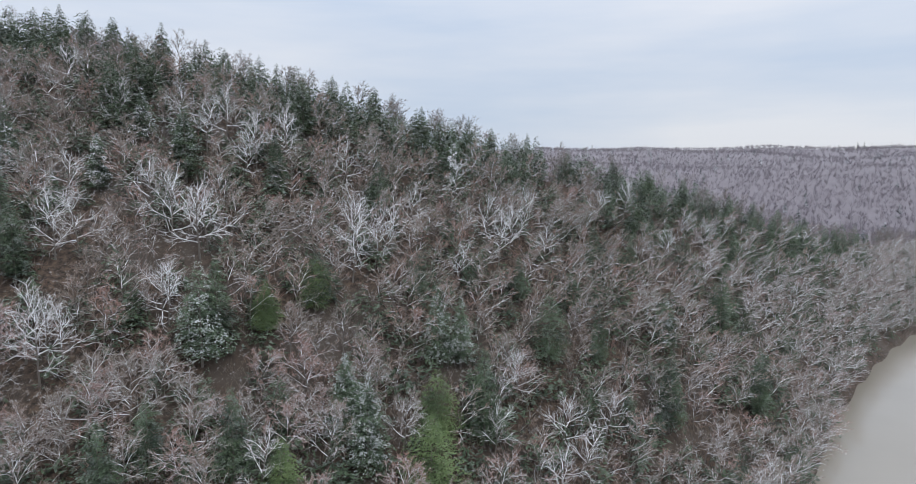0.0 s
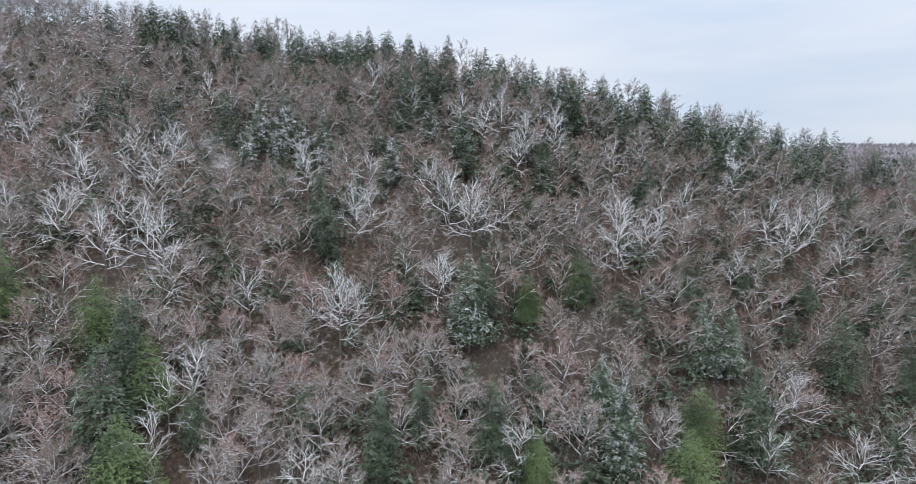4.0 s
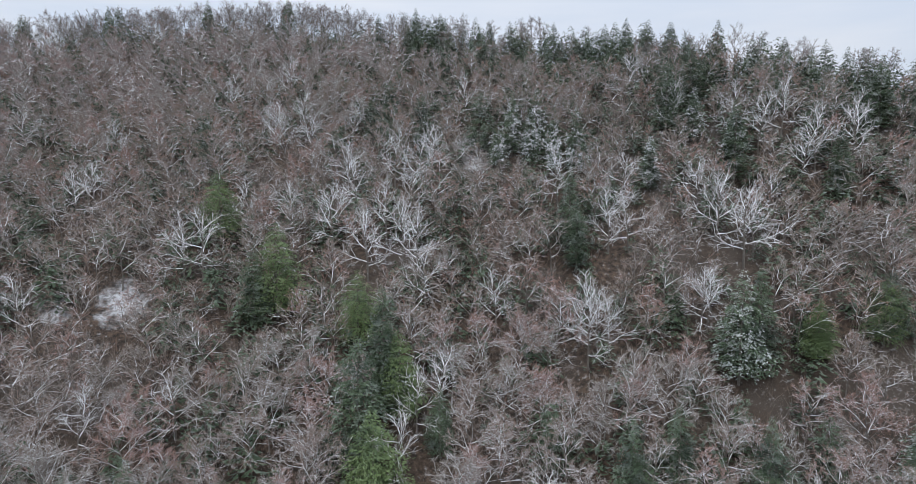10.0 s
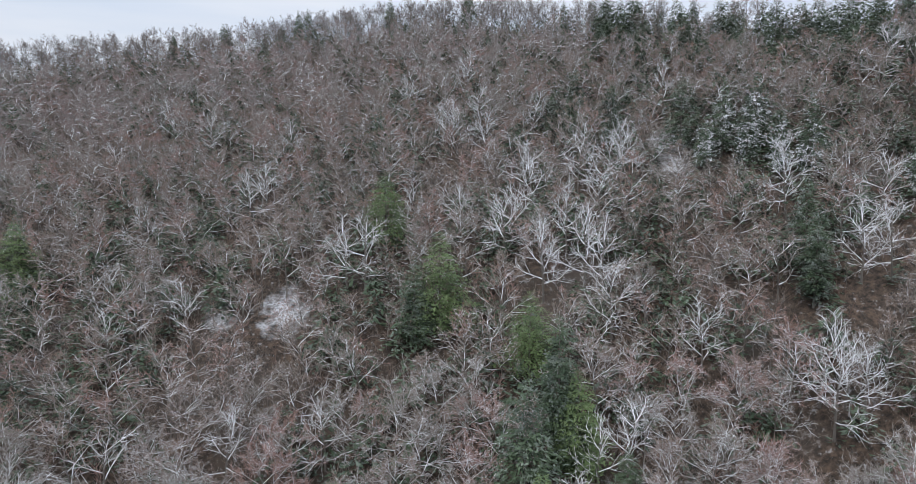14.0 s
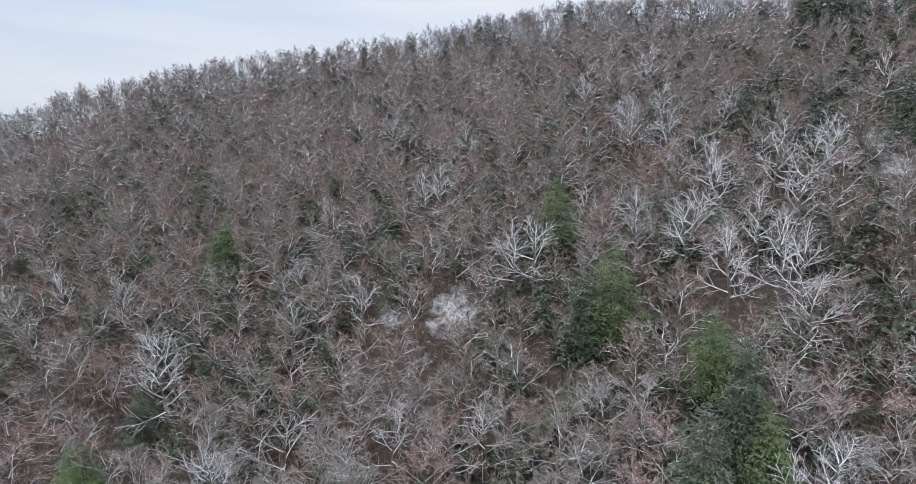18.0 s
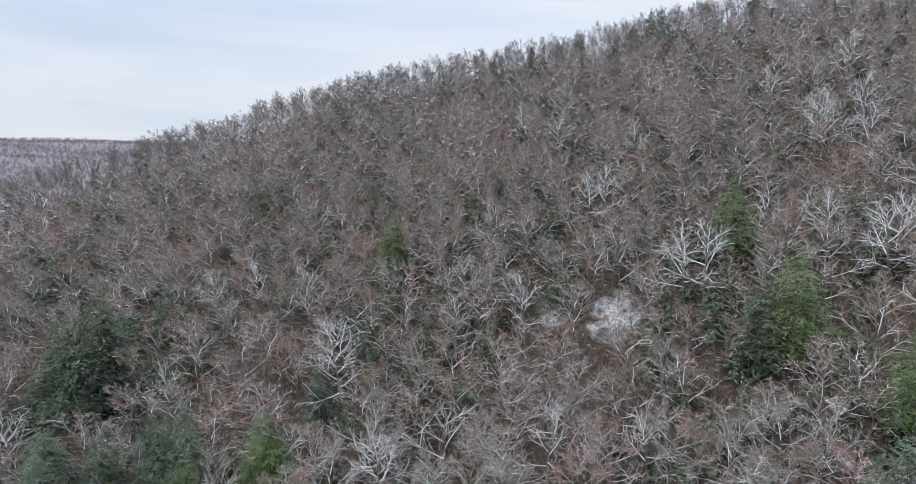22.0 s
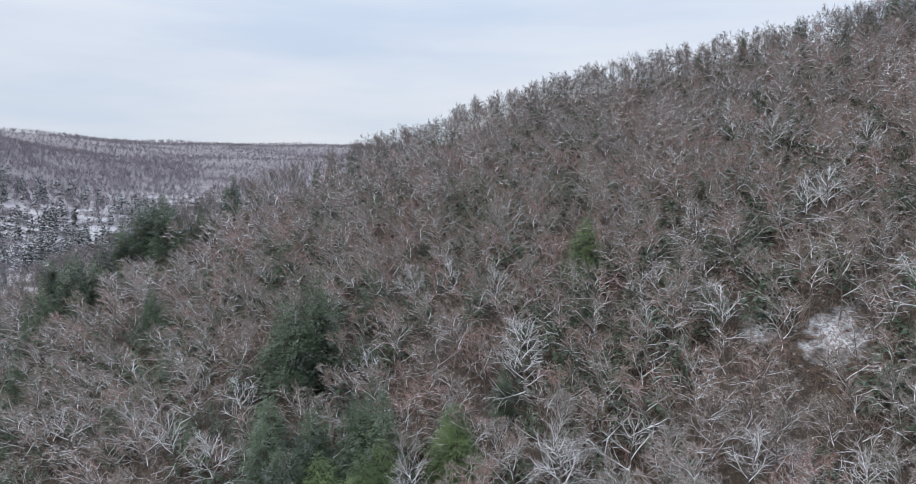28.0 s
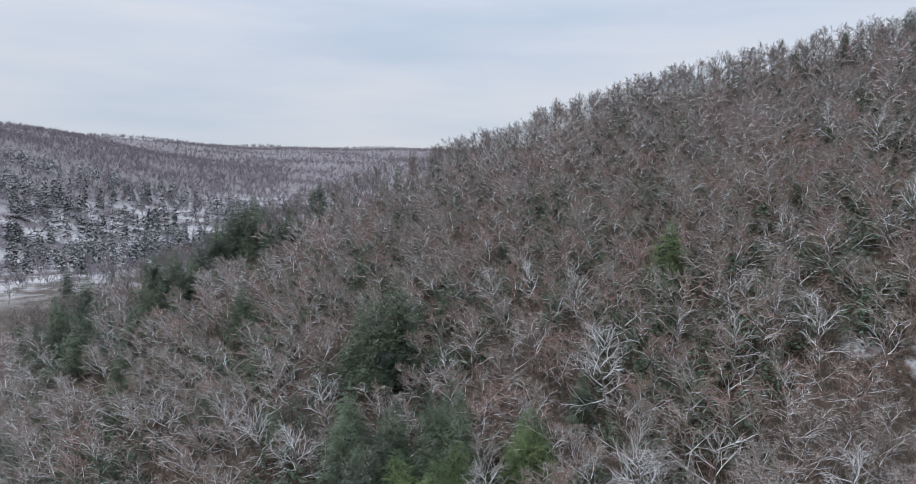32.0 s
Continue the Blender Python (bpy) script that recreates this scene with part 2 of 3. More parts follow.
def ground_mat():
    k = Mat("leaf_litter", 0.95)
    tone = k.mix(k.band(k.noise(0.9, 6.0, 0.75), 0.35, 0.65), (0.014, 0.011, 0.008), (0.095, 0.064, 0.045))
    tone = k.mix(k.band(k.noise(0.035, 3.0), 0.45, 0.65), tone, (0.055, 0.042, 0.032))
    x, z = k.part_of(k.pos, "X"), k.part_of(k.pos, "Z")
    fleck = k.band(k.noise(0.9, 5.0, 0.7), 0.55, 0.66)
    drift = k.band(k.noise(0.07, 4.0, 0.7), 0.48, 0.60)
    high = k.math("ADD", k.math("MULTIPLY", k.band(z, 50, 115), 0.5), 0.12)
    far = k.math("MULTIPLY", k.band(x, -640, -430, 0.45, 0.0), k.math("MULTIPLY", k.band(z, 70, 20, 0.12, 1.0), k.band(k.noise(0.03, 5.0, 0.7), 0.42, 0.60)))
    dust = k.math("MULTIPLY", k.band(k.noise(0.7, 5.0, 0.75), 0.57, 0.66), 0.22)
    snow = k.math("MINIMUM", k.math("ADD", k.math("MULTIPLY", k.math("MULTIPLY", drift, high), k.math("ADD", fleck, 0.05)), k.math("ADD", far, dust)), 1.0)
    for cx, cy, radius in CLEARINGS:
        far_off = k.n.new("ShaderNodeVectorMath")
        far_off.operation = "DISTANCE"
        far_off.inputs[1].default_value = (cx, cy, float(land(cx, cy)))
        k.l.new(k.pos, far_off.inputs[0])
        ragged = k.math("ADD", far_off.outputs["Value"], k.math("MULTIPLY", k.noise(0.28, 4.0, 0.65), radius * 3.2))
        open_floor = k.math("MULTIPLY", k.band(ragged, radius * 1.6, radius * 2.7, 0.62, 0.0), k.band(k.noise(1.3, 6.0, 0.85), 0.40, 0.54, 0.25, 1.0))
        snow = k.math("MAXIMUM", snow, open_floor)
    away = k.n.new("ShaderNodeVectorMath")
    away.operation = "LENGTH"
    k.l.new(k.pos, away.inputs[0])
    # beyond 480 m the ground fades to a painted mauve-grey haze tone
    hazed_floor = k.mix(k.noise(0.02, 5.0, 0.7), (0.12, 0.105, 0.116), (0.19, 0.168, 0.182))
    tone = k.mix(k.band(away.outputs["Value"], 480, 800), tone, hazed_floor)
    k.bump(k.noise(2.2, 5.0, 0.7), 0.6, 0.25)
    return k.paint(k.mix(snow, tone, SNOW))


def water_mat():
    k = Mat("silty_water", 0.06)
    k.bump(k.noise(0.9, 4.0, 0.6), 0.12, 0.08)
    return k.paint(k.mix(k.noise(0.02, 3.0), (0.215, 0.193, 0.158), (0.27, 0.247, 0.21)))


GROUND, WATER = ground_mat(), water_mat()


def mesh_from(name, verts, faces, mats, slots=None, smooth=False):
    """A mesh from arrays of corners and of triangles or quads."""
    me = bpy.data.meshes.new(name)
    verts, faces = np.asarray(verts, np.float32), np.asarray(faces, np.int32)
    n = faces.shape[1]
    me.vertices.add(len(verts))
    me.vertices.foreach_set("co", verts.ravel())
    me.loops.add(faces.size)
    me.loops.foreach_set("vertex_index", faces.ravel())
    me.polygons.add(len(faces))
    me.polygons.foreach_set("loop_start", np.arange(0, faces.size, n, dtype=np.int32))
    if slots is not None:
        me.polygons.foreach_set("material_index", np.asarray(slots, np.int32))
    me.polygons.foreach_set("use_smooth", np.full(len(faces), smooth))
    for m in mats:
        me.materials.append(m)
    me.update(calc_edges=True)
    return me


def build_ground():
    radii = np.r_[np.arange(0, 60, 12.0), np.arange(60, 430, 4.5), 430 * (4700 / 430) ** (np.linspace(0, 1, 70))]
    angles = np.radians(np.arange(0, 360, 1.0))
    r, a = np.meshgrid(radii[1:], angles, indexing="ij")
    x, y = -r * np.sin(a), r * np.cos(a)
    verts = np.stack([x, y, land(x, y)], -1).reshape(-1, 3)
    n, m = len(radii) - 1, len(angles)
    i, j = np.meshgrid(np.arange(n - 1), np.arange(m), indexing="ij")
    k = (j + 1) % m
    faces = np.stack([i * m + j, i * m + k, (i + 1) * m + k, (i + 1) * m + j], -1).reshape(-1, 4)
    hub = len(verts)
    verts = np.vstack([verts, [0, 0, float(land(0.0, 0.0))]])
    near = np.stack([np.full(m, hub), np.full(m, hub), (np.arange(m) + 1) % m, np.arange(m)], -1)
    near[:, 1] = (np.arange(m) + 1) % m
    near[:, 2] = np.arange(m)
    tris = near[:, :3]
    quads = [tuple(q) for q in faces[:, ::-1]]
    me = bpy.data.meshes.new("ground")
    me.from_pydata(verts.tolist(), [], quads + [tuple(q) for q in tris[:, ::-1]])
    me.polygons.foreach_set("use_smooth", np.full(len(me.polygons), True))
    me.materials.append(GROUND)
    me.update()
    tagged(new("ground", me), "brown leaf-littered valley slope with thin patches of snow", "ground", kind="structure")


def build_river():
    p = STREAM_LINE
    d = np.gradient(p, axis=0)
    nrm = np.stack([-d[:, 1], d[:, 0]], 1) / np.hypot(*d.T)[:, None]
    cols = np.linspace(-HALF_STREAM - 1, HALF_STREAM + 1, 7)
    verts = np.concatenate([np.c_[p + nrm * c, np.zeros(len(p))] for c in cols])
    n = len(p)
    faces = [(c * n + i, c * n + i + 1, (c + 1) * n + i + 1, (c + 1) * n + i) for c in range(6) for i in range(n - 1)]
    tagged(new("river", mesh_from("river", verts, faces, [WATER], smooth=True)), "calm silty brown river at the foot of the wooded slope", "river", kind="structure")


build_ground()
build_river()


# ---------------------------------------------------------------- trees: shapes
def tube(points, radii, sides):
    """A tapered tube along points, ending in a tip."""
    points = np.asarray(points, float)
    n = len(points)
    t = np.gradient(points, axis=0)
    t /= np.linalg.norm(t, axis=1)[:, None] + 1e-9
    ref = np.where(np.abs(t[:, 2:3]) > 0.9, [[1.0, 0, 0]], [[0, 0, 1.0]])
    a = np.cross(t, ref)
    a /= np.linalg.norm(a, axis=1)[:, None] + 1e-9
    b = np.cross(t, a)
    ang = np.arange(sides) * 2 * np.pi / sides
    ring = (a[:, None] * np.cos(ang)[None, :, None] + b[:, None] * np.sin(ang)[None, :, None]) * np.asarray(radii)[:, None, None] + points[:, None]
    verts = np.vstack([ring[:-1].reshape(-1, 3), points[-1:]])
    tris = []
    for i in range(n - 2):
        for j in range(sides):
            k = (j + 1) % sides
            p, q, r, s = i * sides + j, i * sides + k, (i + 1) * sides + k, (i + 1) * sides + j
            tris += [(p, r, q), (p, s, r)]
    base, tip = (n - 2) * sides, len(verts) - 1
    tris += [(base + j, tip, base + (j + 1) % sides) for j in range(sides)]
    return verts, np.array(tris)


def slivers(start, way, length, width, rng):
    """Many twigs at once, one thin blade each, for trees far off."""
    n = len(start)
    way = way / np.linalg.norm(way, axis=1)[:, None]
    a = np.cross(way, rng.normal(size=(n, 3)))
    a *= width / np.linalg.norm(a, axis=1)[:, None]
    verts = np.stack([start + a, start - a, start + way * length[:, None]], 1).reshape(-1, 3)
    return verts, np.arange(3 * n).reshape(-1, 3)


def join(pieces):
    verts, tris, o = [], [], 0
    for v, f in pieces:
        verts.append(v)
        tris.append(np.asarray(f) + o)
        o += len(v)
    return np.vstack(verts), np.vstack(tris)


def bend(start, way, length, up, n, rng, wobble=0.10):
    """A branch that starts along way and turns upwards as it grows."""
    pts, p, d = [np.array(start, float)], np.array(start, float), np.array(way, float) / np.linalg.norm(way)
    for _ in range(n):
        d = d + np.array([0, 0, up]) / n + rng.normal(size=3) * wobble
        d /= np.linalg.norm(d)
        p = p + d * length / n
        pts.append(p.copy())
    return np.array(pts)


def along(points, share):
    return np.stack([np.interp(share, np.linspace(0, 1, len(points)), points[:, c]) for c in range(3)], -1)


def rods(paths, width, taper=0.35):
    """Many thin three-sided branches at once, each with a ridge along its upper side."""
    n, k, _ = paths.shape
    way = paths[:, -1] - paths[:, 0]
    way /= np.linalg.norm(way, axis=1)[:, None] + 1e-9
    a = np.cross(way, [0.03, 0.05, 1.0])
    a /= np.linalg.norm(a, axis=1)[:, None] + 1e-9
    b = np.cross(a, way)
    width = np.broadcast_to(width, n)[:, None]
    rows = []
    for i in range(k - 1):
        w = width * (1 - (1 - taper) * i / (k - 1))
        rows += [paths[:, i] - w * (0.87 * a + 0.5 * b), paths[:, i] + w * (0.87 * a - 0.5 * b), paths[:, i] + w * b]
    verts = np.stack([*rows, paths[:, -1]], 1).reshape(-1, 3)
    tris = []
    for i in range(k - 2):
        for j in range(3):
            p, q = 3 * i + j, 3 * i + (j + 1) % 3
            tris += [(p, q, q + 3), (p, q + 3, p + 3)]
    tris += [(3 * (k - 2) + j, 3 * (k - 2) + (j + 1) % 3, 3 * (k - 1)) for j in range(3)]
    o = np.arange(n)[:, None, None] * (3 * k - 2)
    return verts, (o + np.array(tris)[None]).reshape(-1, 3)


def shoots_of(paths, count, spread_out, share, up, points, rng):
    """Shoots that leave each path on alternate sides, straighter than it and shorter by that share."""
    n, k, _ = paths.shape
    way = paths[:, -1] - paths[:, 0]
    length = np.linalg.norm(way, axis=1)
    way = way / length[:, None]
    s = (np.arange(count)[None] + rng.uniform(0.1, 0.9, (n, count))) / count * 0.78 + 0.2
    at = s * (k - 1)
    i = np.minimum(at.astype(int), k - 2)
    f = (at - i)[..., None]
    rows = np.arange(n)[:, None]
    start = paths[rows, i] * (1 - f) + paths[rows, i + 1] * f
    side = np.cross(way, rng.normal(size=(n, 3)))
    side /= np.linalg.norm(side, axis=1)[:, None] + 1e-9
    other = np.cross(way, side)
    turn = np.arange(count)[None] * 2.6 + rng.uniform(-0.7, 0.7, (n, count))
    out = side[:, None] * np.cos(turn)[..., None] + other[:, None] * np.sin(turn)[..., None]
    d = way[:, None] + out * spread_out * rng.uniform(0.7, 1.3, (n, count))[..., None] + np.array([0, 0, up])
    d /= np.linalg.norm(d, axis=2)[..., None]
    reach = length[:, None] * share * (1.15 - 0.55 * s) * rng.uniform(0.75, 1.25, (n, count))
    steps = [start.reshape(-1, 3)]
    d, reach = d.reshape(-1, 3), reach.ravel()
    for _ in range(points - 1):
        steps.append(steps[-1] + d * (reach / (points - 1))[:, None])
        d = d + np.array([0, 0, 0.5 * up]) / points + rng.normal(size=d.shape) * 0.13
        d /= np.linalg.norm(d, axis=1)[:, None]
    return np.stack(steps, 1)


def bare_tree_shape(seed, height, limbs, branches, shoots, twigs, thick, twig_width, fine=True, wide=1.0, low=0.34, crook=0.15, far=False):
    """Trunk, rising limbs with their branches and shoots, and the fine twigs of a leafless broad-leaved tree."""
    rng = np.random.RandomState(seed)
    trunk_pts = bend((0, 0, -0.6), (rng.normal() * 0.05, rng.normal() * 0.05, 1), height * 0.80, 0.1, 6 if fine else 4, rng, 0.05)
    r0 = height * 0.0105 * thick
    trunk = tube(trunk_pts, np.linspace(r0, r0 * 0.35, len(trunk_pts)), 6 if fine else 4)
    out, ts, tw, tl = [], [], [], []
    turn = rng.uniform(0, 6.28)
    for i in range(limbs):
        q = (i + rng.uniform(0.1, 0.9)) / limbs
        share = low + (0.99 - low) * q
        at = along(trunk_pts, share)
        turn += 2.4 + rng.uniform(-0.5, 0.5)
        lean = radians((72 - 46 * q + rng.uniform(-12, 12)) * wide)
        way = np.array([np.cos(turn) * np.sin(lean), np.sin(turn) * np.sin(lean), np.cos(lean)])
        length = height * (0.42 - 0.20 * q) * rng.uniform(0.8, 1.2)
        pts = bend(at, way, length, 0.40, 6 if fine else 4, rng, crook)
        r = r0 * (0.50 - 0.12 * q) * (1 if fine else 1.5 if far else 1.2)
        pieces = [tube(pts, np.linspace(r, r * 0.28, len(pts)), 4 if fine else 3)]
        first = shoots_of(pts[None], branches, 0.95, 0.55, 0.10, 4 if fine else 3, rng)
        second = shoots_of(first, shoots, 0.85, 0.58, 0.08, 3 if fine else 2, rng)
        pieces.append(rods(first, r * (0.42 if fine else 0.8 if far else 0.62)))
        if fine:
            pieces.append(rods(second, r * 0.22))
        out.append(join(pieces))
        ends = np.concatenate([second, first[:, -second.shape[1]:], np.repeat(pts[None, -second.shape[1]:], 2, 0)])
        n = len(ends)
        f = rng.uniform(0.1, 1.0, (n, twigs))[..., None]
        base = ends[:, None, 0] * (1 - f) + ends[:, None, -1] * f
        way = ends[:, -1] - ends[:, 0]
        way /= np.linalg.norm(way, axis=1)[:, None]
        ts.append(base.reshape(-1, 3))
        tw.append((way[:, None] + rng.normal(size=(n, twigs, 3)) * 0.75 + np.array([0, 0, 0.15])).reshape(-1, 3))
        tl.append(rng.uniform(0.025, 0.06, n * twigs) * height * (1 if fine else 1.25))
        if not fine:
            ts.append(second[:, 0])
            tw.append(second[:, -1] - second[:, 0])
            tl.append(np.linalg.norm(second[:, -1] - second[:, 0], axis=1))
    return trunk, out, slivers(np.vstack(ts), np.vstack(tw), np.concatenate(tl), twig_width, rng)


def conifer_shape(seed, height, width, levels, per, sprays, spray, droop=0.25, ragged=0.22, full=0.72):
    """Trunk and crown of an evergreen: whorls of boughs, each a fan of drooping sprays of that length."""
    rng = np.random.RandomState(seed)
    trunk_pts = np.array([[0, 0, -0.6], [0, 0, height * 0.5], [rng.normal() * 0.1, rng.normal() * 0.1, height * 0.95]])
    trunk = tube(trunk_pts, [height * 0.014, height * 0.008, 0.02], 5)
    verts, tris, o = [], [], 0
    lobes = rng.uniform(0, 6.28, 3)
    for i in range(levels):
        s = (i + rng.uniform(0, 0.5)) / levels
        z = height * (0.10 + 0.90 * s)
        reach = width * (1 - s) ** full * (0.65 + 0.35 * min(1, s * 5)) + 0.12
        turn = rng.uniform(0, 6.28)
        share = reach / width
        boughs = max(4, round(per * (0.35 + 0.75 * share)))
        for j in range(boughs):
            a = turn + 6.283 * j / boughs + rng.uniform(-0.3, 0.3)
            length = reach * rng.uniform(1 - ragged, 1 + ragged) * (1 + 0.18 * np.sin(2 * a + lobes[0] + 5 * s) + 0.12 * np.sin(3 * a + lobes[1] - 7 * s))
            zb = z + rng.uniform(-0.7, 0.7) * height / levels * min(1, 2 * share + 0.2)
            d, side = np.array([np.cos(a), np.sin(a), 0]), np.array([-np.sin(a), np.cos(a), 0])
            for k in range(max(3, round(sprays * (0.25 + 0.8 * share)))):
                f = rng.uniform(0.1, 1.0) ** 0.7
                size = spray * rng.uniform(0.6, 1.3) * (0.32 + 0.68 * min(1, 1.7 * share))
                p = d * length * f + side * rng.normal() * (0.18 * length * f + 0.12)
                p[2] = zb + 0.30 * length * f - droop * length * f * f * 2.0 + rng.normal() * 0.14
                w = d * rng.uniform(0.5, 1.2) + side * rng.normal() * 0.7 + np.array([0, 0, rng.uniform(-0.7, 0.15)])
                w *= size / np.linalg.norm(w)
                h = np.cross(w, [0, 0, 1.0]) + rng.normal(size=3) * 0.3 * size
                h *= size * 0.24 / (np.linalg.norm(h) + 1e-6)
                fold = np.array([0, 0, -0.12 * size])
                verts += [p - w * 0.45, p + h + fold, p + w * 0.65, p - h + fold]
                tris += [(o, o + 1, o + 2), (o, o + 2, o + 3)]
                o += 4
    return trunk, (np.array(verts), np.array(tris)[:, ::-1])


def fall_line(x, y):
    """The way downhill, as unit vectors on the plan."""
    x, y = np.asarray(x, float), np.asarray(y, float)
    d = 9.0
    g = np.stack([land(x - d, y) - land(x + d, y), land(x, y - d) - land(x, y + d)], -1)
    return g / (np.linalg.norm(g, axis=-1, keepdims=True) + 1e-6)


def place(x, y, size, turn, lean=0.0):
    """On the ground at x, y, leaning downhill by that slope."""
    dx, dy = fall_line(x, y) * lean
    tilt = Vector((dx, dy, 1)).to_track_quat("Z", "Y") if lean else Euler((0, 0, 0)).to_quaternion()
    return Matrix.LocRotScale((x, y, float(land(x, y))), tilt @ Euler((0, 0, turn)).to_quaternion(), (size, size, size))


def part(name, shape, material, parent, label=""):
    ob = new(name, mesh_from(name, shape[0], shape[1], [material]))
    ob.parent = parent
    return tagged(ob, label)


def bare_tree(name, shape, bark_material, twig_material, label, group):
    thing = tagged(new(name), label, "tree", group)
    trunk, limbs, twigs = shape
    part("trunk", trunk, TRUNK, thing)
    for limb in limbs:
        part("limb", limb, bark_material, thing)
    tagged(part("twig_crown", twigs, twig_material, thing), kind="stuff")
    return thing


def conifer(name, shape, needle_material, label, group):
    thing = tagged(new(name), label, "conifer tree", group)
    part("trunk", shape[0], TRUNK, thing, "dark grey-brown trunk")
    part("crown", shape[1], needle_material, thing)
    return thing


def spread(models, spots, rng, lo=0.8, hi=1.2, lean=0.0):
    """The first spots take the models themselves, the others copies of them."""
    for i, (x, y, *size) in enumerate(spots):
        model = models[i % len(models)]
        s = size[0] if size else rng.uniform(lo, hi)
        turn = rng.uniform(0, 6.28)
        if i < len(models):
            model.matrix_basis = place(x, y, s, turn, lean)
        else:
            copy_thing(model, place(x, y, s, turn, lean) @ Matrix.Diagonal((*(1 / v for v in model.scale), 1)))


def thicket(name, shapes, spots, mats, label, category, rng, lo=0.8, hi=1.2, lean=0.05, down=0.0):
    """Many plants of a few shapes in one mesh. A shape: pieces of (corners, triangles, material slot)."""
    spots = np.asarray(spots, float)
    pick = rng.randint(0, len(shapes), len(spots))
    zs, fall = land(spots[:, 0], spots[:, 1]), fall_line(spots[:, 0], spots[:, 1])
    all_v, all_f, all_s, o = [], [], [], 0
    for k, shape in enumerate(shapes):
        mine = np.where(pick == k)[0]
        if not len(mine):
            continue
        n = len(mine)
        turn, size = rng.uniform(0, 6.28, n), rng.uniform(lo, hi, n)
        c, s = np.cos(turn) * size, np.sin(turn) * size
        tilt, pull = rng.normal(size=(n, 2)) * lean, fall[mine] * down
        v = np.vstack([p[0] for p in shape])
        # the crowns reach downhill, the stems stand upright
        crown = np.maximum(v[None, :, 2] - 4.0, 0) * 1.4
        fs, slot, oo = [], [], 0
        for p in shape:
            fs.append(p[1] + oo)
            slot.append(np.full(len(p[1]), p[2]))
            oo += len(p[0])
        fs, slot = np.vstack(fs), np.concatenate(slot)
        x = v[None, :, 0] * c[:, None] - v[None, :, 1] * s[:, None] + v[None, :, 2] * tilt[:, :1] + crown * pull[:, :1]
        y = v[None, :, 0] * s[:, None] + v[None, :, 1] * c[:, None] + v[None, :, 2] * tilt[:, 1:] + crown * pull[:, 1:]
        z = v[None, :, 2] * size[:, None]
        xyz = np.stack([x + spots[mine, :1], y + spots[mine, 1:2], z + zs[mine, None]], -1).reshape(-1, 3)
        all_v.append(xyz)
        all_f.append((fs[None] + (np.arange(n) * len(v))[:, None, None]).reshape(-1, 3) + o)
        all_s.append(np.tile(slot, n))
        o += len(xyz)
    me = mesh_from(name, np.vstack(all_v), np.vstack(all_f), mats, np.concatenate(all_s))
    return tagged(new(name, me), label, category, kind="stuff")


def flat(shape):
    """The pieces of a bare tree with their material slots: trunk, limbs, twigs."""
    trunk, limbs, twigs = shape
    return [(*trunk, 0), (*join(limbs), 1), (*twigs, 2)]

# ---------------------------------------------------------------- trees: where they stand (x, y, height)
DARK_EVERGREENS = [(-137, 106, 24), (111, 162, 20), (155, 129, 15), (130, 147, 15), (78, 103, 18), (130, 76, 22), (160, 73, 20), (172, 63, 15), (214, 68, 14), (174, 43, 20), (224, 40, 20), (206, 25, 20), (257, 46, 11), (296, 31, 11), (335, 21, 10), (64, 156, 16), (104, 185, 20), (152, 158, 18), (141, 104, 13), (169, 87, 13), (208, 79, 13), (56, 111, 18), (66, 112, 15), (15, 140, 24)]
DARK_EVERGREENS += [(9, 131, 24), (65, 163, 18), (54, 211, 19), (28, 227, 18), (37, 219, 16), (22, 228, 14), (-29, 224, 15), (129, 145, 15), (25, 131, 13), (91, 124, 18), (115, 116, 14), (107, 188, 18), (116, 192, 19), (152, 127, 16), (-102, 172, 18), (-94, 156, 9), (-137, 112, 26), (-186, 127, 14), (-277, 117, 22), (-280, 112, 22), (-270, 119, 17), (-296, 111, 14), (-256, 79, 22), (-272, 76, 18)]
DARK_EVERGREENS += [(-252, 85, 17), (-202, 91, 16), (-195, 93, 13), (-268, 143, 17), (-259, 126, 14), (-90, 130, 13), (-256, 70, 14), (-571, 85, 14), (-281, 44, 19), (-251, 51, 19), (-185, 28, 17), (-231, 62, 14), (-203, 56, 16), (-278, 114, 19), (-282, 94, 14), (-276, 100, 16), (-264, 77, 17), (-248, 80, 16), (-231, 52, 16), (-280, 35, 16), (-144, 130, 10), (-164, 205, 10), (-166, 184, 9), (-116, 115, 11)]
DARK_EVERGREENS += [(-155, 159, 10), (-96, 104, 22), (-116, 88, 19), (-107, 96, 19), (-105, 87, 19), (-102, 101, 19), (-282, 109, 22), (-261, 112, 22), (-281, 102, 19), (-250, 115, 17), (-271, 74, 20), (-262, 82, 20), (-248, 85, 17), (-378, 49, 22), (-293, 53, 20), (-290, 42, 19), (-242, 47, 19), (-199, 90, 17), (-143, 106, 22), (-139, 114, 20), (-135, 108, 18), (-271, 141, 14), (-121, 92, 20), (-106, 93, 20)]
DARK_EVERGREENS += [(-100, 103, 19), (-12, 163, 18)]
